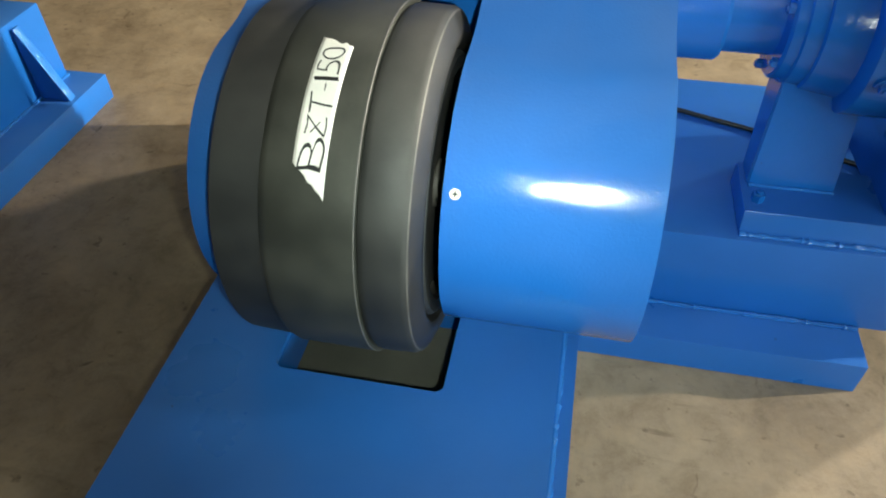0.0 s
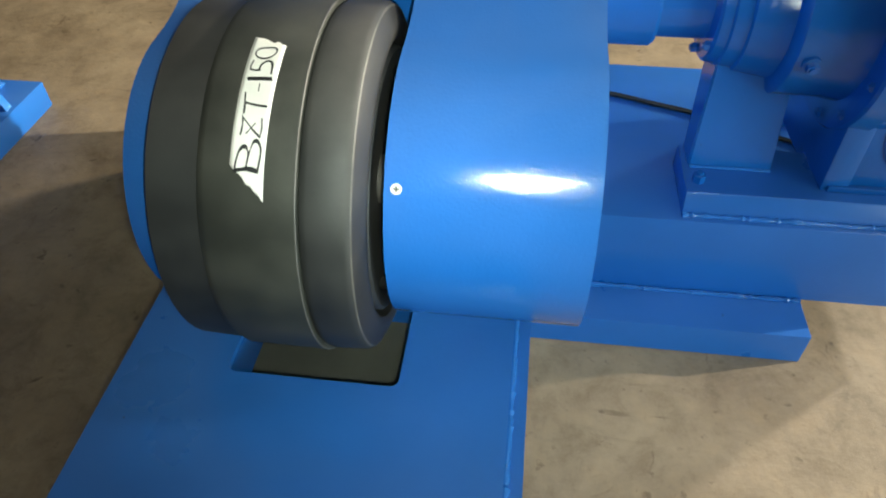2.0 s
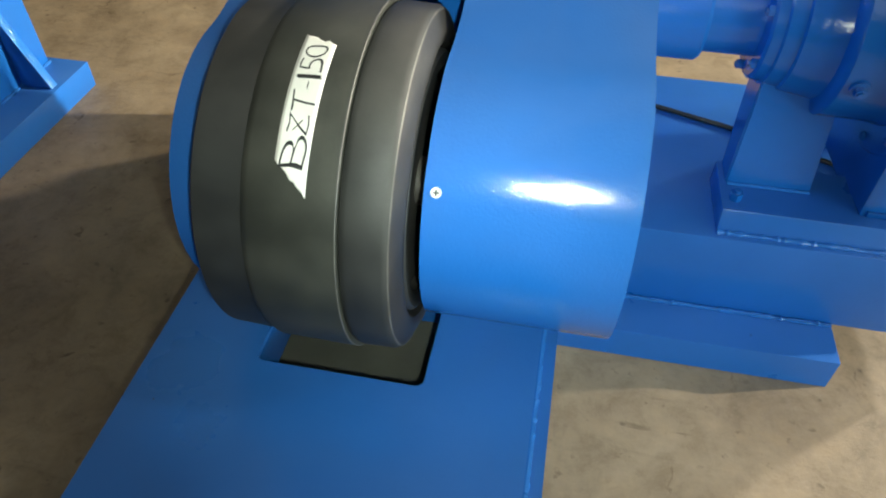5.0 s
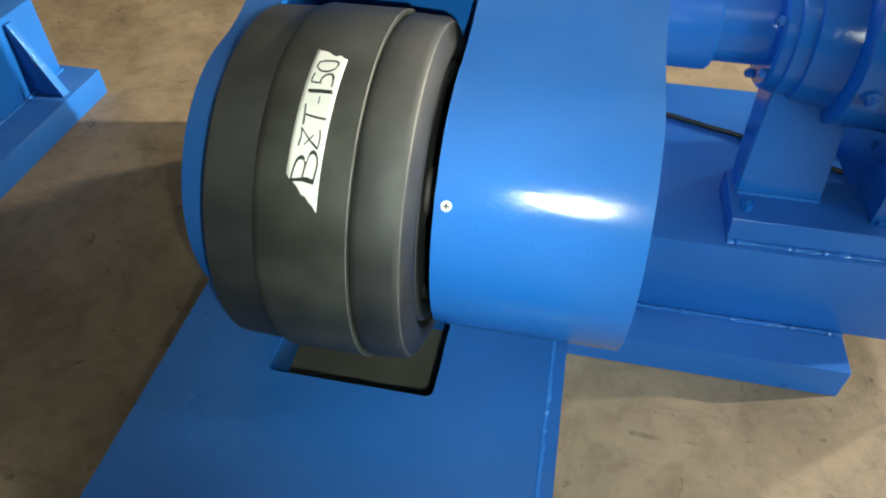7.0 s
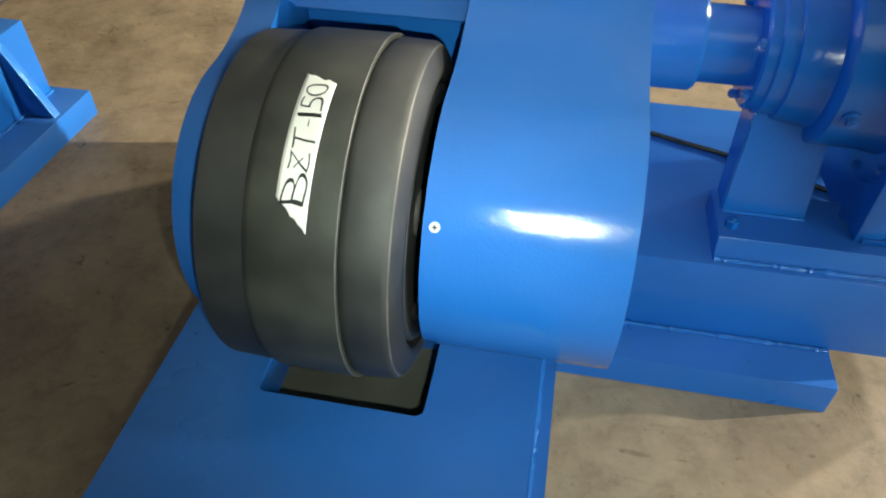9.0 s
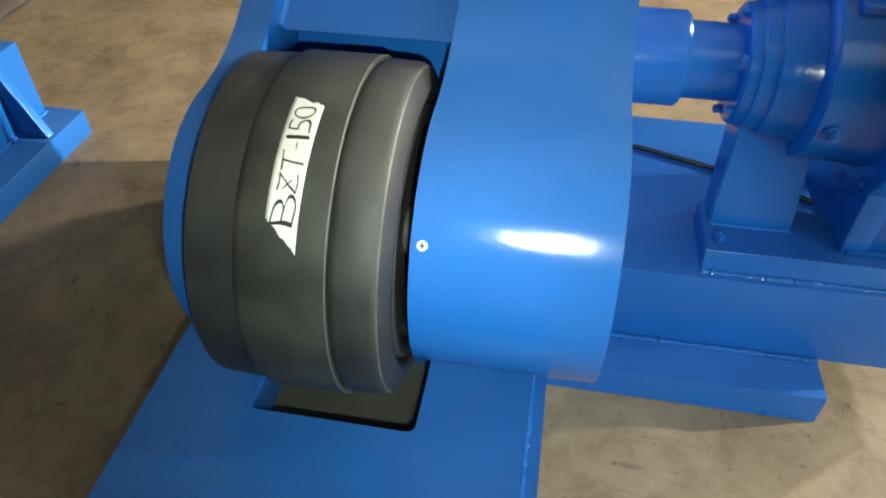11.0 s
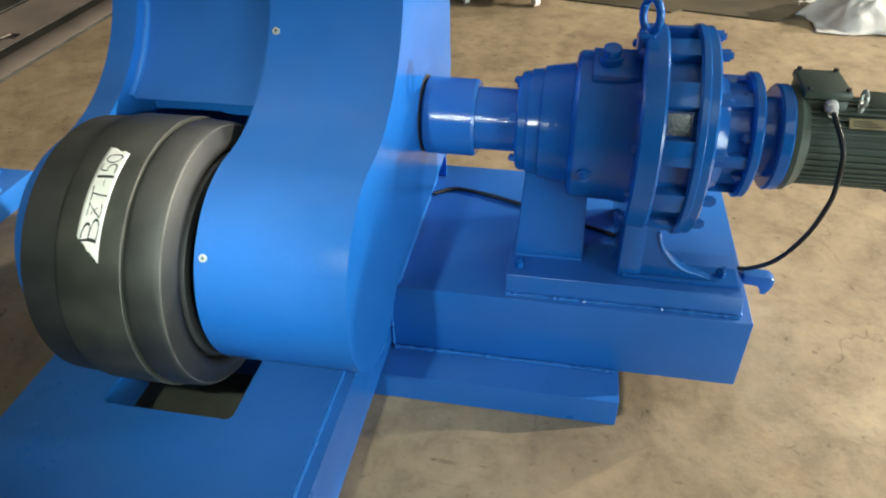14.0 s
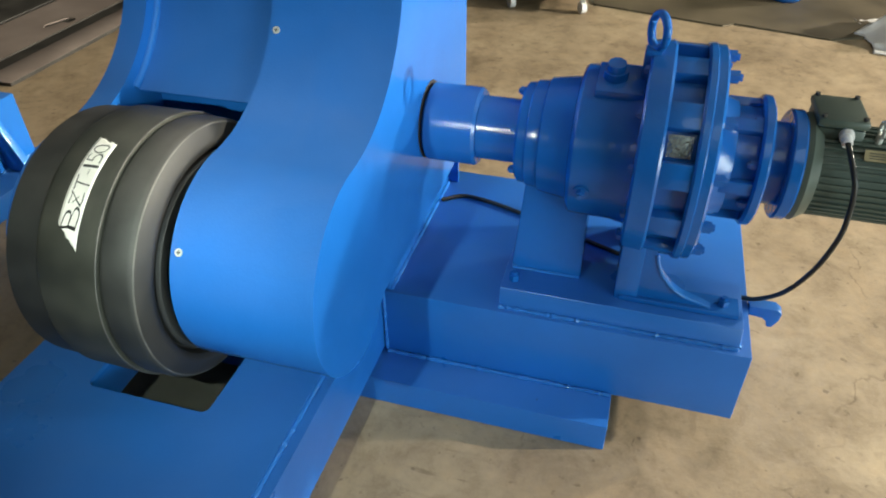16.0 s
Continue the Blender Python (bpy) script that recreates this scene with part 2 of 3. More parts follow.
def box(x0, x1, y0, y1, z0, z1, bevel=0.0, bm=None, seg=2):
    own = bmesh.new()
    bmesh.ops.create_cube(own, size=1.0)
    for v in own.verts:
        v.co = Vector(((x0 + x1) / 2 + v.co.x * (x1 - x0), (y0 + y1) / 2 + v.co.y * (y1 - y0), (z0 + z1) / 2 + v.co.z * (z1 - z0)))
    if bevel:
        bmesh.ops.bevel(own, geom=list(own.edges), offset=bevel, segments=seg, affect="EDGES", profile=0.5)
    return joined(bm, own)


def joined(bm, own):
    if bm is None:
        return own
    me = bpy.data.meshes.new("tmp")
    own.to_mesh(me)
    own.free()
    bm.from_mesh(me)
    bpy.data.meshes.remove(me)
    return bm


def prism(points, axis, a, b, bevel=0.0, bm=None):
    """A polygon of 2D points, pushed along an axis from a to b. Axis x: points are (y, z); y: (x, z); z: (x, y)."""
    def at(p, s):
        return {"x": (s, p[0], p[1]), "y": (p[0], s, p[1]), "z": (p[0], p[1], s)}[axis]
    own = bmesh.new()
    lo = [own.verts.new(at(p, a)) for p in points]
    hi = [own.verts.new(at(p, b)) for p in points]
    k = len(points)
    caps = [own.faces.new(lo), own.faces.new(hi)]
    for i in range(k):
        own.faces.new((lo[i], lo[(i + 1) % k], hi[(i + 1) % k], hi[i]))
    if bevel:
        rim = {e for f in caps for e in f.edges}
        bmesh.ops.bevel(own, geom=list(rim), offset=bevel, segments=2, affect="EDGES", profile=0.5)
    return joined(bm, own)


def turned(profile, yc, zc, seg=96, bm=None, close=True):
    """A body of revolution about a line along x through (yc, zc): profile of (x, r)."""
    own = bmesh.new()
    rings = []
    for x, r in profile:
        rings.append([own.verts.new((x, yc + r * math.cos(2 * math.pi * i / seg), zc + r * math.sin(2 * math.pi * i / seg))) for i in range(seg)])
    for a, b in zip(rings, rings[1:]):
        for i in range(seg):
            own.faces.new((a[i], a[(i + 1) % seg], b[(i + 1) % seg], b[i]))
    if close:
        own.faces.new(rings[0])
        own.faces.new(rings[-1])
    return joined(bm, own)


def rod(p, q, r, seg=12, bm=None):
    """A cylinder from p to q."""
    p, q = Vector(p), Vector(q)
    own = bmesh.new()
    turn = (q - p).to_track_quat("Z", "Y").to_matrix().to_4x4()
    bmesh.ops.create_cone(own, cap_ends=True, segments=seg, radius1=r, radius2=r, depth=(q - p).length, matrix=Matrix.Translation((p + q) / 2) @ turn)
    return joined(bm, own)


def smooth_line(points, steps=8):
    pts = [Vector(p) for p in points]
    pts = [2 * pts[0] - pts[1]] + pts + [2 * pts[-1] - pts[-2]]
    out = []
    for a, b, c, d in zip(pts, pts[1:], pts[2:], pts[3:]):
        for i in range(steps):
            t = i / steps
            out.append(0.5 * (2 * b + (c - a) * t + (2 * a - 5 * b + 4 * c - d) * t * t + (3 * b - a - 3 * c + d) * t ** 3))
    return out + [pts[-2]]


def tube(points, r, seg=10, bm=None, wobble=0.0):
    """A tube of radius r along points; wobble varies the radius, as in a weld bead."""
    own = bmesh.new()
    pts = [Vector(p) for p in points]
    rings = []
    for i, p in enumerate(pts):
        d = (pts[min(i + 1, len(pts) - 1)] - pts[max(i - 1, 0)]).normalized()
        side = d.cross((0, 0, 1) if abs(d.z) < 0.9 else (1, 0, 0)).normalized()
        up = side.cross(d)
        rr = r * (1 + wobble * (random.random() * 2 - 1))
        rings.append([own.verts.new(p + rr * (math.cos(2 * math.pi * k / seg) * side + math.sin(2 * math.pi * k / seg) * up)) for k in range(seg)])
    for a, b in zip(rings, rings[1:]):
        for k in range(seg):
            own.faces.new((a[k], a[(k + 1) % seg], b[(k + 1) % seg], b[k]))
    own.faces.new(rings[0])
    own.faces.new(rings[-1])
    return joined(bm, own)


def bead(p, q, r=0.006, step=0.008):
    """A weld bead from p to q."""
    p, q = Vector(p), Vector(q)
    k = max(2, int((q - p).length / step))
    return tube([p.lerp(q, i / k) for i in range(k + 1)], r, 8, None, 0.38)


def hexagon(p, d, across, height, bm=None):
    """A bolt head or nut standing on p, pointing along d."""
    p, d = Vector(p), Vector(d).normalized()
    bm = rod(p, p + d * height, across / 2, 6, bm)
    return rod(p, p + d * height * 1.35, across * 0.27, 10, bm)


def arc(yc, zc, r, a, b, k):
    return [(yc + r * math.cos(radians(a + (b - a) * i / k)), zc + r * math.sin(radians(a + (b - a) * i / k))) for i in range(k + 1)]


# ---- setting: hall ----
def hall():
    bm = bmesh.new()
    x0, x1, y0, y1 = -20, 20, -16, 24
    bm.faces.new([bm.verts.new(v) for v in ((x0, y0, 0), (x1, y0, 0), (x1, y1, 0), (x0, y1, 0))])
    tagged(link("floor", bm, CONCRETE), "worn tan concrete workshop floor with stains and cracks", "floor", kind="structure")
    for name, b in (("wall_north", (x0, x1, y1, y1 + 0.2, 0, 7.2)), ("wall_south", (x0, x1, y0 - 0.2, y0, 0, 7.2)),
                    ("wall_east", (x1, x1 + 0.2, y0, y1, 0, 7.2)), ("wall_west", (x0 - 0.2, x0, y0, y1, 0, 7.2))):
        tagged(link(name, box(*b), WALLS), "plain grey sheet wall of a workshop hall", "wall", kind="structure")
    # Out-of-view beam, added to keep the flood off plate and lower cheek.
    flood_block = box(8.0, 8.2, y0, 3.55, 2.50, 2.82)
    for y in (-12.0, -7.0, -2.0, 3.4):
        rod((8.1, y, 2.80), (8.1, y, 7.2), 0.012, 8, flood_block)
    tagged(link("beam", flood_block, WALLS), "unseen grey beam added to block part of the flood light", "beam", kind="structure")
    tagged(link("ceiling", box(x0, x1, y0, y1, 7.2, 7.4), WALLS), "plain grey workshop ceiling", "ceiling", kind="structure")


hall()

# ---- the rotator: base frame ----
APRON = 0.334
CY, CZ, CR = 1.1475, 0.645, 0.249
AY, AZ = 1.694, 0.7505


def plate_with_hole(outer, hole, z0, z1):
    own = bmesh.new()
    for loop in (outer, hole):
        vs = [own.verts.new((x, y, z1)) for x, y in loop]
        for i in range(len(vs)):
            own.edges.new((vs[i], vs[(i + 1) % len(vs)]))
    bmesh.ops.triangle_fill(own, use_beauty=True, edges=list(own.edges))
    got = bmesh.ops.extrude_face_region(own, geom=list(own.faces))
    for v in got["geom"]:
        if isinstance(v, bmesh.types.BMVert):
            v.co.z = z0
    return own


def contour(back, top):
    """The cheek's outline: a round nose below, a hollow curve above it, then straight up."""
    pts = arc(CY, CZ, CR, 270, 91, 40)
    pts += arc(1.145, 1.285, 0.391, -89, 0, 26)
    pts += [(1.536, top), (back, top), (back, APRON + 0.002), (CY, APRON + 0.002)]
    return pts


def base_frame():
    th = thing("rotator_frame", "bright blue painted welded steel frame of a pipe rotator", "machine frame")
    r = 0.018
    hole = []
    for hx, hy, a in ((-0.374 + r, 0.890 + r, 180), (-0.039 - r, 0.890 + r, 270), (-0.039 - r, 1.50 - r, 0), (-0.374 + r, 1.50 - r, 90)):
        hole += [(hx + r * math.cos(radians(a + k * 15)), hy + r * math.sin(radians(a + k * 15))) for k in range(7)]
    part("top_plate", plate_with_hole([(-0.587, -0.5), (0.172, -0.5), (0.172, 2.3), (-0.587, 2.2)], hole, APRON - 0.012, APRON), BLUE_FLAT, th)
    chan = [(0.12, 0.310), (0.12, 0.321), (0.205, 0.321), (0.205, 0.116), (0.12, 0.116), (0.12, 0.127), (0.193, 0.127), (0.193, 0.310)]
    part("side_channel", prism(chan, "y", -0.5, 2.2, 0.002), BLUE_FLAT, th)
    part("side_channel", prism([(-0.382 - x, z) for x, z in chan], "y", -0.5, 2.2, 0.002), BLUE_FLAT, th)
    part("inner_web", box(-0.386, -0.376, -0.5, 2.2, 0.215, 0.321), BLUE, th)
    # Hidden web added down to the floor to block the flood below.
    part("inner_web", box(0.108, 0.118, -0.5, 2.2, 0.0, 0.321), BLUE, th)
    # Sheet added on the floor; its dark colour stands for shade there.
    part("shade_sheet", box(-0.66, 0.106, 0.55, 1.52, 0.0, 0.012, 0.002), FLOOR_SHADE, th, "dark sheet for the shaded floor under the roller")
    part("weld_bead", bead((0.175, -0.5, 0.326), (0.175, 1.42, 0.326), 0.007), WELD, th)
    skid = [(1.305, 0.0), (1.305, 0.095), (1.62, 0.095), (1.62, 0.0), (1.61, 0.0), (1.61, 0.085), (1.315, 0.085), (1.315, 0.0)]
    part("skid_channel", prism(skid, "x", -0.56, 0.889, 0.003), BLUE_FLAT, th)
    part("skid_spacer", box(-0.58, 0.19, 1.33, 1.60, 0.095, 0.116), BLUE, th)
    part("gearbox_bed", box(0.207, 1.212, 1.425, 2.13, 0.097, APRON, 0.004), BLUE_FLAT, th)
    part("weld_bead", bead((0.215, 1.420, 0.099), (0.885, 1.420, 0.099), 0.006), WELD, th)
    part("weld_bead", bead((0.212, 1.422, 0.105), (0.212, 1.422, 0.33), 0.005), WELD, th)
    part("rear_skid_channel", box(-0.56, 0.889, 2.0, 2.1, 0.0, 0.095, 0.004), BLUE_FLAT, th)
    hook = [(1.213, 0.345), (1.283, 0.345), (1.299, 0.334), (1.297, 0.310), (1.284, 0.283), (1.270, 0.283), (1.266, 0.304), (1.256, 0.314), (1.213, 0.314)]
    part("cable_hook", prism(hook, "y", 1.62, 1.66, 0.003), BLUE, th)
    # cheeks
    outline = contour(2.09, 1.62)
    guard = outline[:-3] + [(2.09, 1.62), (2.09, 0.47), (1.275, 0.47), (1.235, 0.445), (1.20, 0.415)]
    part("outer_cheek_plate", prism(guard, "x", 0.265, 0.2785), BLUE, th)
    part("bearing_plate", box(0.2065, 0.231, 1.432, 2.07, APRON + 0.001, 0.470, 0.002), BLUE, th)
    part("weld_bead", bead((0.234, 1.435, APRON + 0.002), (0.234, 2.07, APRON + 0.002), 0.005), WELD, th)
    part("guard_floor", box(0.206, 0.2648, 1.30, 2.07, 0.47, 0.476), BLUE, th)
    # Solid dark disc stands for the shade in the gap round the shaft.
    part("shaft_gap_disc", turned([(0.2780, 0.05), (0.2780, 0.1070), (0.2798, 0.1070), (0.2798, 0.05)], AY - 0.002, AZ + 0.005, 64), DARK, th, "dark disc for the shaded gap round the shaft")
    part("inner_cheek_plate", prism(outline, "x", -0.033, -0.022, 0.002), BLUE, th)
    skin = arc(CY, CZ, CR + 0.004, 262, 91, 48) + arc(1.145, 1.285, 0.387, -89, 0, 30) + [(1.532, 1.62)]
    back = [(1.536, 1.62)] + arc(1.145, 1.285, 0.391, 0, -89, 30) + arc(CY, CZ, CR, 91, 262, 48)
    part("gear_cover", prism(skin + back, "x", -0.041, 0.279, 0.0018), BLUE, th)
    for y, z in ((0.937, 0.782), (1.462, 1.056)):
        d = Vector((0, y - CY, z - CZ)).normalized() if z < 0.9 else Vector((0, 1.145 - y, 1.285 - z)).normalized()
        p = Vector((-0.022, y, z)) + d * (0.0 if z < 0.9 else 0.0042)
        screw = part("screw", rod(p, p + d * 0.004, 0.0085, 20), ZINC, th, "zinc cross-head screw")
        side = d.cross(Vector((1, 0, 0)))
        for k, m in ((Vector((1, 0, 0)), side), (side, Vector((1, 0, 0)))):
            bm = bmesh.new()
            bm.faces.new([bm.verts.new(p + d * 0.0043 + k * u * 0.0045 + m * w * 0.0012) for u, w in ((-1, -1), (1, -1), (1, 1), (-1, 1))])
            part("slot", bm, INK, screw)
    left = contour(2.21, 1.62)
    part("left_cheek_plate", prism(left, "x", -0.452, -0.386, 0.003), BLUE, th)
    panel = arc(1.145, 1.285, 0.432, -60, 0, 20) + [(1.577, 1.62), (1.583, 1.62)] + arc(1.145, 1.285, 0.438, 0, -60, 20)
    part("guard_panel", prism(panel, "x", -0.385, -0.034), BLUE, th)
    fillet = arc(1.145, 1.285, 0.428, -60, 0, 20)
    part("weld_bead", tube([(-0.384, y, z) for y, z in fillet] + [(-0.384, 1.573, 1.62)], 0.010, 10, None, 0.12), WELD, th)
    # Plate added behind the roller to keep light out of the gap.
    part("inner_light_block", box(-0.384, -0.035, 1.446, 1.452, APRON, 0.925), BLUE, th)
    part("back_wall", box(-0.385, 0.2648, 2.05, 2.06, APRON, 1.62), BLUE, th)
    return th


base_frame()


# ---- the roller ----
def roller():
    yc, zc = 1.1233, 0.6454
    th = thing("drive_roller", "black rubber-tyred drive roller between the blue cheeks", "roller")
    part("tyre_side_band", turned([(-0.381, 0.26), (-0.381, 0.294), (-0.375, 0.302), (-0.306, 0.305), (-0.2975, 0.3047), (-0.296, 0.26)], yc, zc, 160, close=False), RUBBER, th)
    part("tyre_middle_band", turned([(-0.2974, 0.27), (-0.2974, 0.3047), (-0.2935, 0.3078), (-0.283, 0.3125), (-0.156, 0.3135), (-0.1507, 0.3133), (-0.1495, 0.3122), (-0.149, 0.29), (-0.149, 0.27)], yc, zc, 160, close=False), RUBBER_BAND, th, "olive-black worn rubber band")
    part("tyre_side_band", turned([(-0.148, 0.27), (-0.148, 0.303), (-0.144, 0.3060), (-0.136, 0.3085), (-0.084, 0.3065), (-0.076, 0.3025), (-0.073, 0.298)], yc, zc, 160, close=False), RUBBER, th)
    part("tyre_shoulder", turned([(-0.073, 0.298), (-0.060, 0.268), (-0.059, 0.258), (-0.064, 0.248), (-0.085, 0.240), (-0.09, 0.2)], yc, zc, 160, close=False), DARK_RUBBER, th)
    part("hub_ring", turned([(-0.092, 0.236), (-0.070, 0.236), (-0.063, 0.230), (-0.063, 0.208), (-0.070, 0.200), (-0.092, 0.2)], yc, zc, 128, close=False), RUBBER, th)
    # Thin pale strips put the lit lines of lip and rim into colour.
    part("band_lip", turned([(-0.1516, 0.3134), (-0.1509, 0.3138), (-0.1500, 0.3132), (-0.1494, 0.3122)], yc, zc, 160, close=False), EDGE_LIGHT, th, "grey strip for the light caught by the band's lip")
    part("rim_edge", turned([(-0.0746, 0.3012), (-0.0737, 0.3003), (-0.0727, 0.2984), (-0.0731, 0.2976)], yc, zc, 160, close=False), EDGE_LIGHT, th, "grey strip for the light caught by the rim edge")
    part("wheel_disc", turned([(-0.36, 0.05), (-0.36, 0.27), (-0.09, 0.27), (-0.09, 0.05)], yc, zc, 96), DARK, th)
    part("axle", turned([(-0.46, 0.045), (0.27, 0.045)], yc, zc, 48), DARK, th)


roller()


# ---- writing on tape, laid round the roller ----
def tape():
    yc, zc, r = 1.1233, 0.6454, 0.3138
    top, bottom = 77.5, 31.5

    def wrap(u, v, lift):
        """u across the tape in metres, v along it from its upper end, in metres."""
        a = radians(top) - v / r
        rr = r + lift
        return Vector((-0.216 + u - 0.02 * v, yc - rr * math.cos(a), zc + rr * math.sin(a)))

    length = radians(top - bottom) * r
    th = thing("tape_label", "torn cream masking tape with black handwriting on the roller", "label")
    bm = bmesh.new()
    cols, rows = 8, 60
    grid = []
    for j in range(rows + 1):
        line = []
        for i in range(cols + 1):
            u = -0.025 + 0.05 * i / cols
            start = 0.006 * noise.noise((i * 0.9, 3.1, 0)) + 0.014 * i / cols
            end = length - 0.05 * (1 - i / cols) * (1 if i < 6 else 0.9) + 0.004 * noise.noise((i * 1.1, 7.7, 0))
            v = start + (end - start) * j / rows
            line.append(bm.verts.new(wrap(u, v, 0.0006)))
        grid.append(line)
    for a, b in zip(grid, grid[1:]):
        for i in range(cols):
            bm.faces.new((a[i], a[i + 1], b[i + 1], b[i]))
    strip = part("strip", bm, TAPE, th)
    mod = strip.modifiers.new("thickness", "SOLIDIFY")
    mod.thickness = 0.0004
    run = length - 0.058
    letters = (("B", 0.00, 0.235, 0.00, 1.0), ("Z", 0.245, 0.40, 0.08, 0.92), ("T", 0.41, 0.575, 0.0, 0.95), ("-", 0.60, 0.66, 0.44, 0.49),
               ("1", 0.685, 0.717, 0.0, 1.0), ("5", 0.745, 0.865, 0.04, 1.0), ("0", 0.875, 1.0, 0.08, 0.98))
    whole = bmesh.new()
    for char, s0, s1, h0, h1 in letters:
        curve = bpy.data.curves.new("words", "FONT")
        curve.body, curve.size, curve.offset, curve.resolution_u = char, 1.0, -0.021, 6
        text = new("words", curve)
        me = text.to_mesh(depsgraph=bpy.context.evaluated_depsgraph_get())
        bm = bmesh.new()
        bm.from_mesh(me)
        text.to_mesh_clear()
        bpy.data.objects.remove(text)
        bmesh.ops.triangulate(bm, faces=bm.faces)
        bmesh.ops.subdivide_edges(bm, edges=list(bm.edges), cuts=1, use_grid_fill=True)
        xs, ys = [v.co.x for v in bm.verts], [v.co.y for v in bm.verts]
        x0, x1, y0, y1 = min(xs), max(xs), min(ys), max(ys)
        lean = random.uniform(-0.015, 0.03)
        for v in bm.verts:
            p, h = (v.co.x - x0) / (x1 - x0), (v.co.y - y0) / (y1 - y0)
            s = s0 + (s1 - s0) * (p + 0.06 * math.sin(5 * h + s0 * 9)) + lean * (h - 0.5)
            h = h0 + (h1 - h0) * (h + 0.05 * math.sin(4 * p + s1 * 7))
            v.co = wrap(0.019 - 0.036 * h, 0.018 + run * (1 - s), 0.0011)
        joined(whole, bm)
    part("writing", whole, INK, th, "black marker handwriting")
    bm = bmesh.new()
    a, b = (0.006, 0.018 + run * 0.64), (-0.006, 0.018 + run * 0.72)
    bm.faces.new([bm.verts.new(wrap(u, v, 0.0012)) for u, v in ((a[0], a[1]), (b[0], b[1]), (b[0] + 0.001, b[1] + 0.0018), (a[0] + 0.001, a[1] + 0.0018))])
    part("cross_stroke", bm, INK, th)


tape()


# ---- gear reducer ----
def ribs(profile_x, r, width, depth, count, phase, bm=None):
    """Bars lying along x on a ring of radius r."""
    own = bmesh.new() if bm is None else bm
    x0, x1 = profile_x
    for i in range(count):
        a = 2 * math.pi * (i + phase) / count
        one = box(x0, x1, -width / 2, width / 2, r - depth, r, 0.003)
        bmesh.ops.transform(one, matrix=Matrix.Translation((0, AY, AZ)) @ Matrix.Rotation(a, 4, "X"), verts=one.verts)
        joined(own, one)
    return own


def on_ring(x, r, a):
    return Vector((x, AY + r * math.cos(radians(a)), AZ + r * math.sin(radians(a))))


def reducer():
    th = thing("gear_reducer", "blue painted cast cycloidal gear reducer bolted on a steel bed", "gearbox")
    part("output_shaft", turned([(0.270, 0.0856), (0.543, 0.0856)], AY, AZ, 64), BLUE, th)
    part("coupling", turned([(0.282, 0.098), (0.290, 0.106), (0.42, 0.106), (0.428, 0.1), (0.428, 0.08)], AY, AZ, 72), BLUE, th)
    part("nose_housing", turned([(0.538, 0.09), (0.540, 0.126), (0.546, 0.133), (0.566, 0.136), (0.570, 0.141), (0.60, 0.144), (0.604, 0.151), (0.680, 0.163), (0.684, 0.165), (0.684, 0.1)], AY, AZ, 96), BLUE_CAST, th)
    for k in range(6):
        part("nose_bolt", hexagon(on_ring(0.54, 0.118, 30 + k * 60), (-1, 0, 0), 0.024, 0.012), BLUE_CAST, th)
    part("main_housing", turned([(0.680, 0.165), (0.686, 0.188), (0.694, 0.195), (0.705, 0.196), (0.80, 0.197), (0.842, 0.205), (0.842, 0.1)], AY, AZ, 96), BLUE_CAST, th)
    # a raised pad with the filler plug, on the upper front of the main housing
    bm = box(0.722, 0.836, -0.058, 0.058, 0.180, 0.2085, 0.004)
    bmesh.ops.transform(bm, matrix=Matrix.Translation((0, AY, AZ)) @ Matrix.Rotation(radians(14), 4, "X"), verts=bm.verts)
    part("filler_pad", bm, BLUE_CAST, th)
    bm = rod((0.764, AY - 0.045, AZ + 0.195), (0.764, AY - 0.050, AZ + 0.222), 0.030, 24)
    rod((0.764, AY - 0.050, AZ + 0.215), (0.764, AY - 0.056, AZ + 0.240), 0.022, 20, bm)
    part("oil_plug", bm, BLUE_CAST, th)
    part("front_flange", turned([(0.836, 0.2), (0.838, 0.262), (0.844, 0.268), (0.890, 0.272), (0.896, 0.268), (0.896, 0.2)], AY, AZ, 128), BLUE_CAST, th)
    part("ring_core", turned([(0.890, 0.241), (0.970, 0.241)], AY, AZ, 128), BLUE_CAST, th)
    for k in range(12):
        part("ring_rib", ribs((0.892, 0.968), 0.266, 0.062, 0.04, 1, 0, None), BLUE_CAST, th).matrix_basis = Matrix.Translation((0, AY, AZ)) @ Matrix.Rotation(2 * math.pi * (k + 0.5) / 12, 4, "X") @ Matrix.Translation((0, -AY, -AZ))
    part("rear_flange", turned([(0.966, 0.2), (0.966, 0.268), (0.972, 0.274), (0.986, 0.274), (0.989, 0.270), (1.008, 0.270), (1.014, 0.262), (1.014, 0.2)], AY, AZ, 128), BLUE_CAST, th)
    for k in range(12):
        part("flange_nut", hexagon(on_ring(1.014, 0.245, 15 + k * 30), (1, 0, 0), 0.032, 0.022), BLUE_CAST, th)
        part("flange_bolt", hexagon(on_ring(0.838, 0.240, 15 + k * 30), (-1, 0, 0), 0.024, 0.009), BLUE_CAST, th)
    part("input_neck", turned([(1.010, 0.2), (1.020, 0.165), (1.03, 0.155), (1.062, 0.145), (1.066, 0.133), (1.118, 0.133)], AY, AZ, 96), BLUE_CAST, th)
    for k in range(6):
        part("neck_rib", ribs((1.040, 1.120), 0.152, 0.034, 0.05, 1, 0, None), BLUE_CAST, th).matrix_basis = Matrix.Translation((0, AY, AZ)) @ Matrix.Rotation(2 * math.pi * (k + 0.5) / 6, 4, "X") @ Matrix.Translation((0, -AY, -AZ))
    bm = box(0.902, 0.958, -0.026, 0.026, 0.2405, 0.2435, 0.0008)
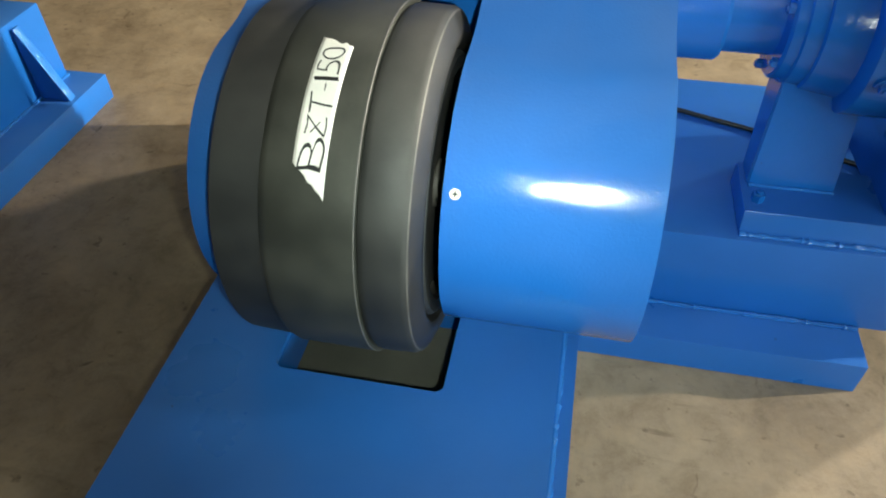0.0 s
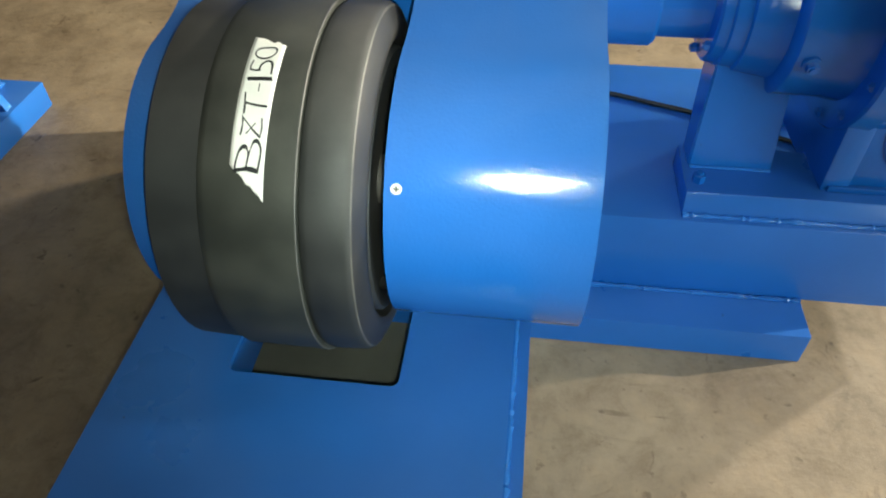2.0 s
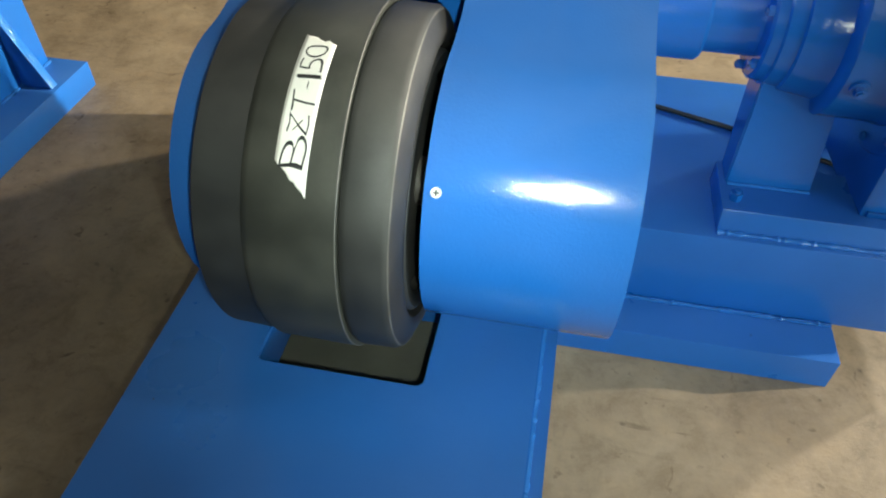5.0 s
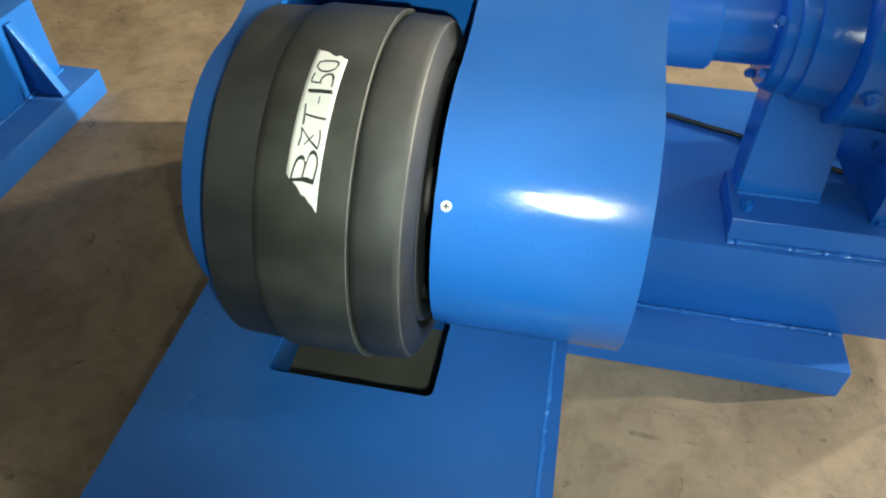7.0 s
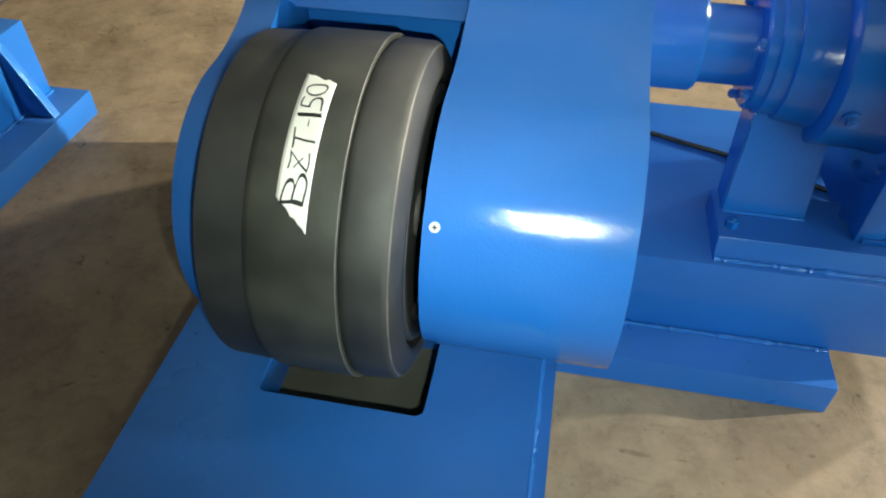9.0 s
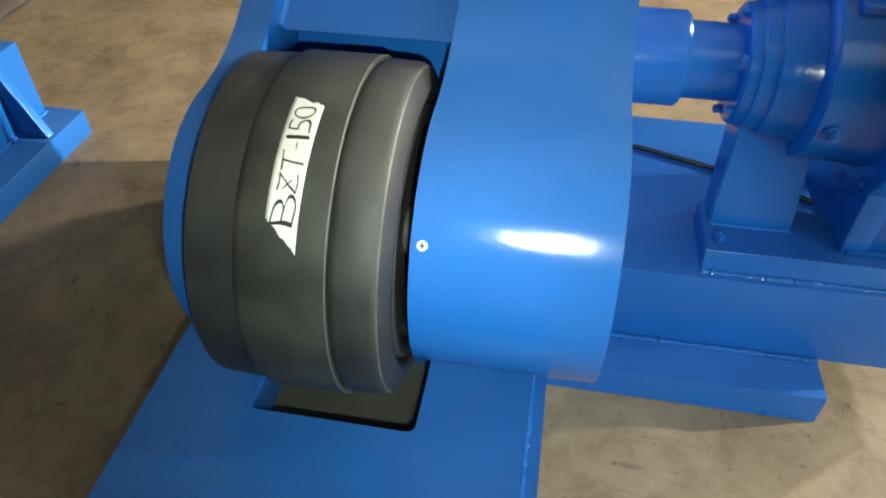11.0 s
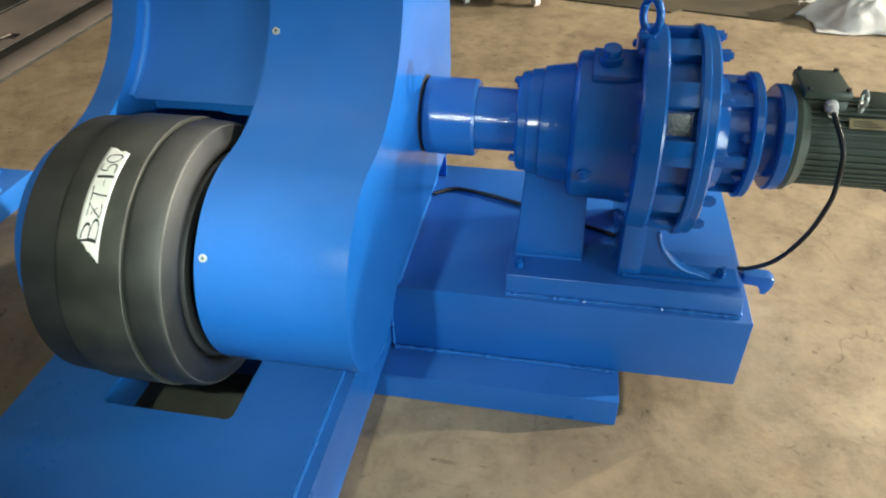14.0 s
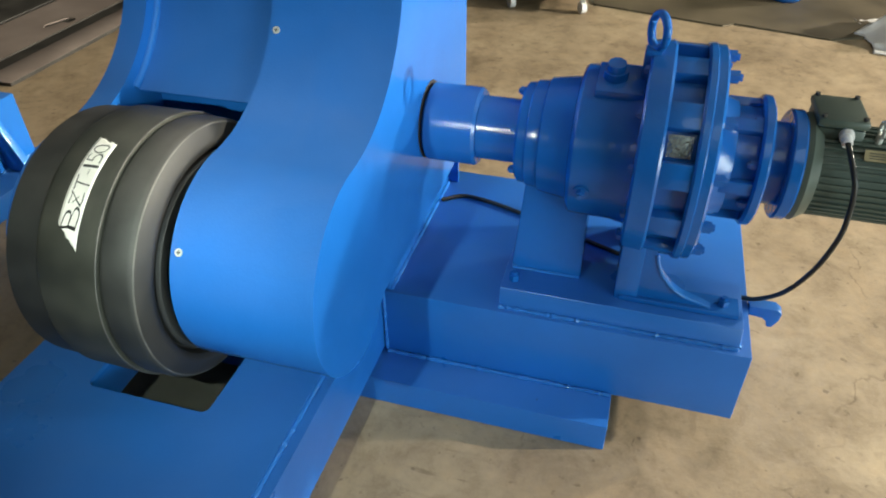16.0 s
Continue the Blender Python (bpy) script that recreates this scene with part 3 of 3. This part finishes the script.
    bmesh.ops.transform(bm, matrix=Matrix.Translation((0, AY, AZ)) @ Matrix.Rotation(radians(60), 4, "X"), verts=bm.verts)
    part("name_plate", bm, TAG, th, "bright dented metal name plate")
    part("input_ring", turned([(1.114, 0.1), (1.114, 0.156), (1.120, 0.163), (1.136, 0.163), (1.141, 0.157), (1.141, 0.1)], AY, AZ, 96), BLUE_CAST, th)
    for k in range(8):
        part("neck_bolt", hexagon(on_ring(1.114, 0.138, 22 + k * 45), (-1, 0, 0), 0.024, 0.016), BLUE_CAST, th)
    part("adapter_neck", turned([(1.138, 0.104), (1.192, 0.104)], AY, AZ, 64), BLUE_CAST, th)
    part("motor_flange", turned([(1.186, 0.1), (1.186, 0.132), (1.191, 0.137), (1.214, 0.137), (1.219, 0.132), (1.219, 0.1)], AY, AZ, 96), BLUE_CAST, th)
    # lifting eye on the front flange
    top = AZ + 0.268
    bm = box(0.822, 0.862, AY - 0.048, AY - 0.004, top - 0.075, top + 0.006, 0.005)
    cy, cz = AY - 0.026, top + 0.052
    tube([(0.846 + 0.018 * math.cos(a), cy - 0.026 * math.cos(a), cz - 0.008 + 0.040 * math.sin(a)) for a in [2 * math.pi * i / 40 for i in range(41)]], 0.0100, 12, bm)
    eye = part("lifting_eye", bm, BLUE_CAST, th)
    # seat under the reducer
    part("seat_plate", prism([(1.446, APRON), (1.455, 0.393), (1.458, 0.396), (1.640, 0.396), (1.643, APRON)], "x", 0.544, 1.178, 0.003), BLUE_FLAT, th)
    part("weld_bead", bead((0.545, 1.443, APRON + 0.004), (1.178, 1.443, APRON + 0.004), 0.006), WELD, th)
    part("weld_bead", bead((1.181, 1.45, APRON + 0.004), (1.181, 1.64, APRON + 0.004), 0.006), WELD, th)
    bm = bmesh.new()
    lo = [(0.556, 1.555), (0.750, 1.555), (0.750, 1.635), (0.556, 1.635)]
    hi = [(0.572, 1.612), (0.742, 1.612), (0.742, 1.73), (0.572, 1.73)]
    a = [bm.verts.new((x, y, 0.396)) for x, y in lo]
    b = [bm.verts.new((x, y, 0.66)) for x, y in hi]
    for i in range(4):
        bm.faces.new((a[i], a[(i + 1) % 4], b[(i + 1) % 4], b[i]))
    bm.faces.new(a)
    bm.faces.new(b)
    bmesh.ops.bevel(bm, geom=list(bm.edges), offset=0.004, segments=2, affect="EDGES")
    part("front_foot", bm, BLUE_CAST, th)
    part("rear_foot", prism([(1.496, 0.396), (1.638, 0.396), (1.647, 0.364), (1.835, 0.364), (1.842, APRON), (1.93, APRON), (1.90, 0.60), (1.80, 0.62), (1.60, 0.62), (1.496, 0.60)], "x", 0.846, 0.906, 0.004), BLUE_CAST, th)
    web = [(0.880, 0.396), (1.092, 0.396), (1.092, 0.412)] + [(1.085 - 0.150 * math.sin(radians(s)), 0.575 - 0.155 * math.cos(radians(s))) for s in range(10, 85, 8)] + [(0.925, 0.60), (0.880, 0.60)]
    part("foot_web", prism(web, "y", 1.502, 1.530, 0.004), BLUE_CAST, th)
    # Glossy bead added along the web's curved edge to catch glints.
    part("weld_bead", tube([(x, 1.502, z) for x, z in web[2:-2]], 0.005, 8, None, 0.35), WELD, th)
    part("weld_bead", bead((0.560, 1.552, 0.399), (0.748, 1.552, 0.399), 0.004), WELD, th)
    p = Vector((0.725, 1.512, 0.710))
    d = Vector((0, p.y - AY, p.z - AZ)).normalized()
    plug = part("drain_plug", rod(p - d * 0.02, p + d * 0.016, 0.020, 20), BLUE_CAST, th)
    part("plug_head", hexagon(p + d * 0.016, d, 0.026, 0.012), BLUE_CAST, plug)
    part("foot_toe", box(0.86, 1.165, 1.49, 1.56, 0.396, 0.412, 0.003), BLUE_CAST, th)
    for x, y in ((1.125, 1.525), (0.575, 1.50)):
        part("foot_bolt", hexagon((x, y, 0.41 if x > 0.85 else 0.396), (0, 0, 1), 0.03, 0.02), BLUE_CAST, th)


reducer()


# ---- motor ----
def motor():
    th = thing("electric_motor", "dark green finned electric motor on the gear reducer", "motor")
    part("end_shield", turned([(1.220, 0.09), (1.220, 0.131), (1.232, 0.134), (1.256, 0.118), (1.256, 0.08)], AY, AZ, 72), GREEN, th)
    part("housing", turned([(1.25, 0.098), (1.25, 0.108), (1.50, 0.108), (1.50, 0.09)], AY, AZ, 72), GREEN, th)
    for k in range(40):
        a = 360 * k / 40
        bm = box(1.252, 1.498, -0.0028, 0.0028, 0.10, 0.1145)
        bmesh.ops.transform(bm, matrix=Matrix.Translation((0, AY, AZ)) @ Matrix.Rotation(radians(a), 4, "X"), verts=bm.verts)
        part("cooling_fin", bm, GREEN, th)
    part("rear_shield", turned([(1.498, 0.09), (1.498, 0.122), (1.52, 0.122), (1.52, 0.09)], AY, AZ, 72), GREEN, th)
    part("fan_cowl", turned([(1.52, 0.118), (1.61, 0.118), (1.625, 0.105), (1.625, 0.02)], AY, AZ, 72), GREEN, th)
    tb = part("terminal_box", box(1.236, 1.340, 1.655, 1.79, 0.80, 0.878, 0.006), GREEN, th)
    part("box_lid", box(1.232, 1.344, 1.650, 1.795, 0.879, 0.902, 0.008), GREEN, tb)
    for x, y in ((1.244, 1.662), (1.332, 1.662), (1.244, 1.783), (1.332, 1.783)):
        part("lid_screw", rod((x, y, 0.902), (x, y, 0.909), 0.006, 12), DARK, tb)
    bm = rod((1.300, 1.656, 0.868), (1.300, 1.640, 0.864), 0.016, 20)
    rod((1.300, 1.642, 0.865), (1.300, 1.622, 0.858), 0.012, 16, bm)
    part("cable_gland", bm, PLASTIC, tb, "pale grey cable gland")
    bm = tube([(1.372, 1.66 + 0.018 * math.cos(a), 0.885 + 0.018 * math.sin(a)) for a in [2 * math.pi * i / 24 for i in range(25)]], 0.005, 8)
    rod((1.372, 1.66, 0.845), (1.372, 1.66, 0.868), 0.008, 10, bm)
    part("lifting_ring", bm, ZINC, th, "bright steel lifting ring")
    bm = box(1.340, 1.430, -0.0015, 0.0015, -0.013, 0.013)
    bmesh.ops.transform(bm, matrix=Matrix.Translation((0, AY - 0.080, AZ + 0.090)) @ Matrix.Rotation(radians(-45), 4, "X"), verts=bm.verts)
    plate = part("name_plate", bm, PLATE, th, "brass-coloured name plate")
    for k in range(3):
        bm = box(1.350, 1.416 - 0.012 * k, -0.0022, -0.0014, -0.0075 + 0.006 * k, -0.0055 + 0.006 * k)
        bmesh.ops.transform(bm, matrix=Matrix.Translation((0, AY - 0.080, AZ + 0.090)) @ Matrix.Rotation(radians(-45), 4, "X"), verts=bm.verts)
        part("text_bar", bm, INK, plate)
    part("capacitor_cover", box(1.395, 1.500, 1.668, 1.76, 0.838, 0.868, 0.012), GREEN, th)


motor()


def power_cable():
    pts = [(1.300, 1.634, 0.863), (1.304, 1.594, 0.850), (1.315, 1.555, 0.820), (1.326, 1.545, 0.785), (1.334, 1.545, 0.720), (1.335, 1.55, 0.650), (1.314, 1.56, 0.545), (1.276, 1.59, 0.438), (1.228, 1.63, 0.368),
           (1.182, 1.656, 0.344), (1.091, 1.672, 0.341), (1.006, 1.694, 0.341), (0.843, 1.772, 0.341), (0.748, 1.812, 0.341), (0.621, 1.874, 0.341), (0.526, 1.906, 0.341), (0.43, 1.940, 0.341), (0.35, 1.960, 0.341), (0.30, 1.958, 0.341), (0.243, 1.918, 0.341)]
    tagged(link("power_cable", tube(smooth_line(pts, 14), 0.0065, 14), CABLE), "black round power cable running from the motor across the bed", "cable")


power_cable()


# ---- neighbouring frame ----
def neighbour():
    th = thing("idler_frame", "bright blue welded steel frame with a gusset, beside the rotator", "machine frame")
    x, y1 = -1.605, 2.205
    part("foot_plate", box(x - 0.42, x, -0.5, y1, 0.0, 0.1, 0.004), BLUE, th)
    part("upright_plate", box(x - 0.40, x - 0.132, -0.4, 2.17, 0.1, 0.385, 0.008), BLUE, th)
    part("gusset", prism([(x - 0.131, 0.102), (x - 0.018, 0.102), (x - 0.122, 0.364), (x - 0.131, 0.364)], "y", 2.002, 2.032, 0.003), BLUE, th)
    # Bumpy glossy strip added over the sloped edge for its bright glints.
    part("glint_strip", prism([(x - 0.0185, 0.103), (x - 0.0145, 0.103), (x - 0.1185, 0.366), (x - 0.1225, 0.366)], "y", 2.000, 2.034, 0.001), WELD, th, "glossy strip added to catch light on the gusset's sloped edge")
    part("weld_bead", bead((x - 0.13, 0.4, 0.104), (x - 0.13, 2.17, 0.104), 0.006), WELD, th)


neighbour()


# ---- steel rail on the floor ----
def rail():
    th = thing("steel_rail", "long pinkish-grey primed steel channel lying on the floor", "steel beam")
    notch = [(-2.86, 3.74), (-2.86, 3.80), (-2.885, 3.83), (-2.94, 3.825), (-2.99, 3.665), (-2.96, 3.615), (-2.945, 3.63), (-2.915, 3.735)]
    part("top_flange", plate_with_hole([(-3.27, 2.6), (-2.817, 2.6), (-2.817, 9.0), (-3.27, 9.0)], notch, 0.052, 0.060), STEEL, th)
    # Dark strips along the flange edges paint their shadow lines.
    part("edge_shade", box(-2.817, -2.8155, 2.6, 9.0, 0.0522, 0.0598), DARK, th)
    # Near-black web and floor strip stand for the shade under the flange.
    part("dark_web", box(-3.26, -2.90, 2.61, 9.0, 0.0, 0.0515), DARK, th, "web with its shade put into a near-black colour")
    part("dark_bottom", box(-2.8995, -2.789, 2.7, 9.0, 0.0, 0.016), DARK, th)
    part("bottom_flange", box(-2.787, -2.585, 2.90, 9.0, 0.0, 0.022, 0.002), STEEL, th)
    part("edge_shade", box(-2.585, -2.583, 2.90, 9.0, 0.001, 0.0205), DARK, th)
    part("edge_shade", box(-2.787, -2.585, 2.897, 2.8995, 0.001, 0.0205), DARK, th)
    tagged(link("dark_slab", box(-4.6, -3.34, 2.6, 9.0, 0.0, 0.05, 0.005), DARK), "low dark slab lying beside the rail", "steel plate")


rail()


# ---- cart ----
def cart():
    th = thing("tool_cart", "grey-green sheet steel cart on four white swivel castors", "cart")
    part("body", box(-0.22, 0.45, 4.90, 5.45, 0.115, 0.75, 0.01), CART, th)
    for x in (-0.13, 0.37):
        for y in (4.97, 5.38):
            c = part("castor", box(x - 0.02, x + 0.02, y - 0.02, y + 0.02, 0.06, 0.115, 0.004), ZINC, th)
            part("wheel", rod((x - 0.016, y - 0.01, 0.04), (x + 0.016, y + 0.01, 0.04), 0.04, 24), PLASTIC, c, "white castor wheel")


cart()


# ---- things on the floor behind ----
# Thin brown sheet in the outline of a shadow cast on the floor.
def board():
    pts = [(0.43, 5.16), (1.30, 4.93), (1.38, 4.99), (1.95, 4.84), (2.9, 5.2), (2.9, 6.8), (0.2, 6.8)]
    tagged(link("floor_shadow_sheet", prism(pts, "z", 0.0, 0.012), textured("floor_shadow_brown", (0.060, 0.045, 0.026), (0.115, 0.088, 0.054), 2.5, (0.6, 0.8), bump=0.2)), "dark sheet standing for a shadow on the floor", "board")


def film_sheet():
    bm = bmesh.new()
    bmesh.ops.create_grid(bm, x_segments=44, y_segments=44, size=1.0)
    for v in bm.verts:
        u, w = v.co.x, v.co.y
        r = min(1.0, math.hypot(u, w))
        edge = 1 + 0.25 * noise.noise((math.atan2(w, u) * 1.6, 0.3, 0.0))
        n = noise.noise((u * 2.6, w * 2.6, 1.0)) + 0.5 * noise.noise((u * 6, w * 6, 5.0))
        v.co = Vector((2.56 + 0.42 * u * edge, 4.97 + 0.32 * w * edge, 0.008 + max(0.0, 0.22 * (1 - r * r) + 0.11 * n * (1.15 - r))))
    sheet = tagged(link("plastic_sheet", bm, PLASTIC, smooth=60), "crumpled white plastic film lying on the floor", "plastic sheet")
    mod = sheet.modifiers.new("thickness", "SOLIDIFY")
    mod.thickness = 0.002


def blue_tub():
    tagged(link("blue_tub", turned([(0, 0.10), (0.02, 0.12), (0.26, 0.14), (0.28, 0.15), (0.28, 0.135)], 0, 0, 40), BLUE), "small round blue tub standing behind the reducer", "tub").matrix_basis = Matrix.Translation((1.75, 5.62, 0.012)) @ Matrix.Rotation(radians(-90), 4, "Y")


board()
film_sheet()
blue_tub()
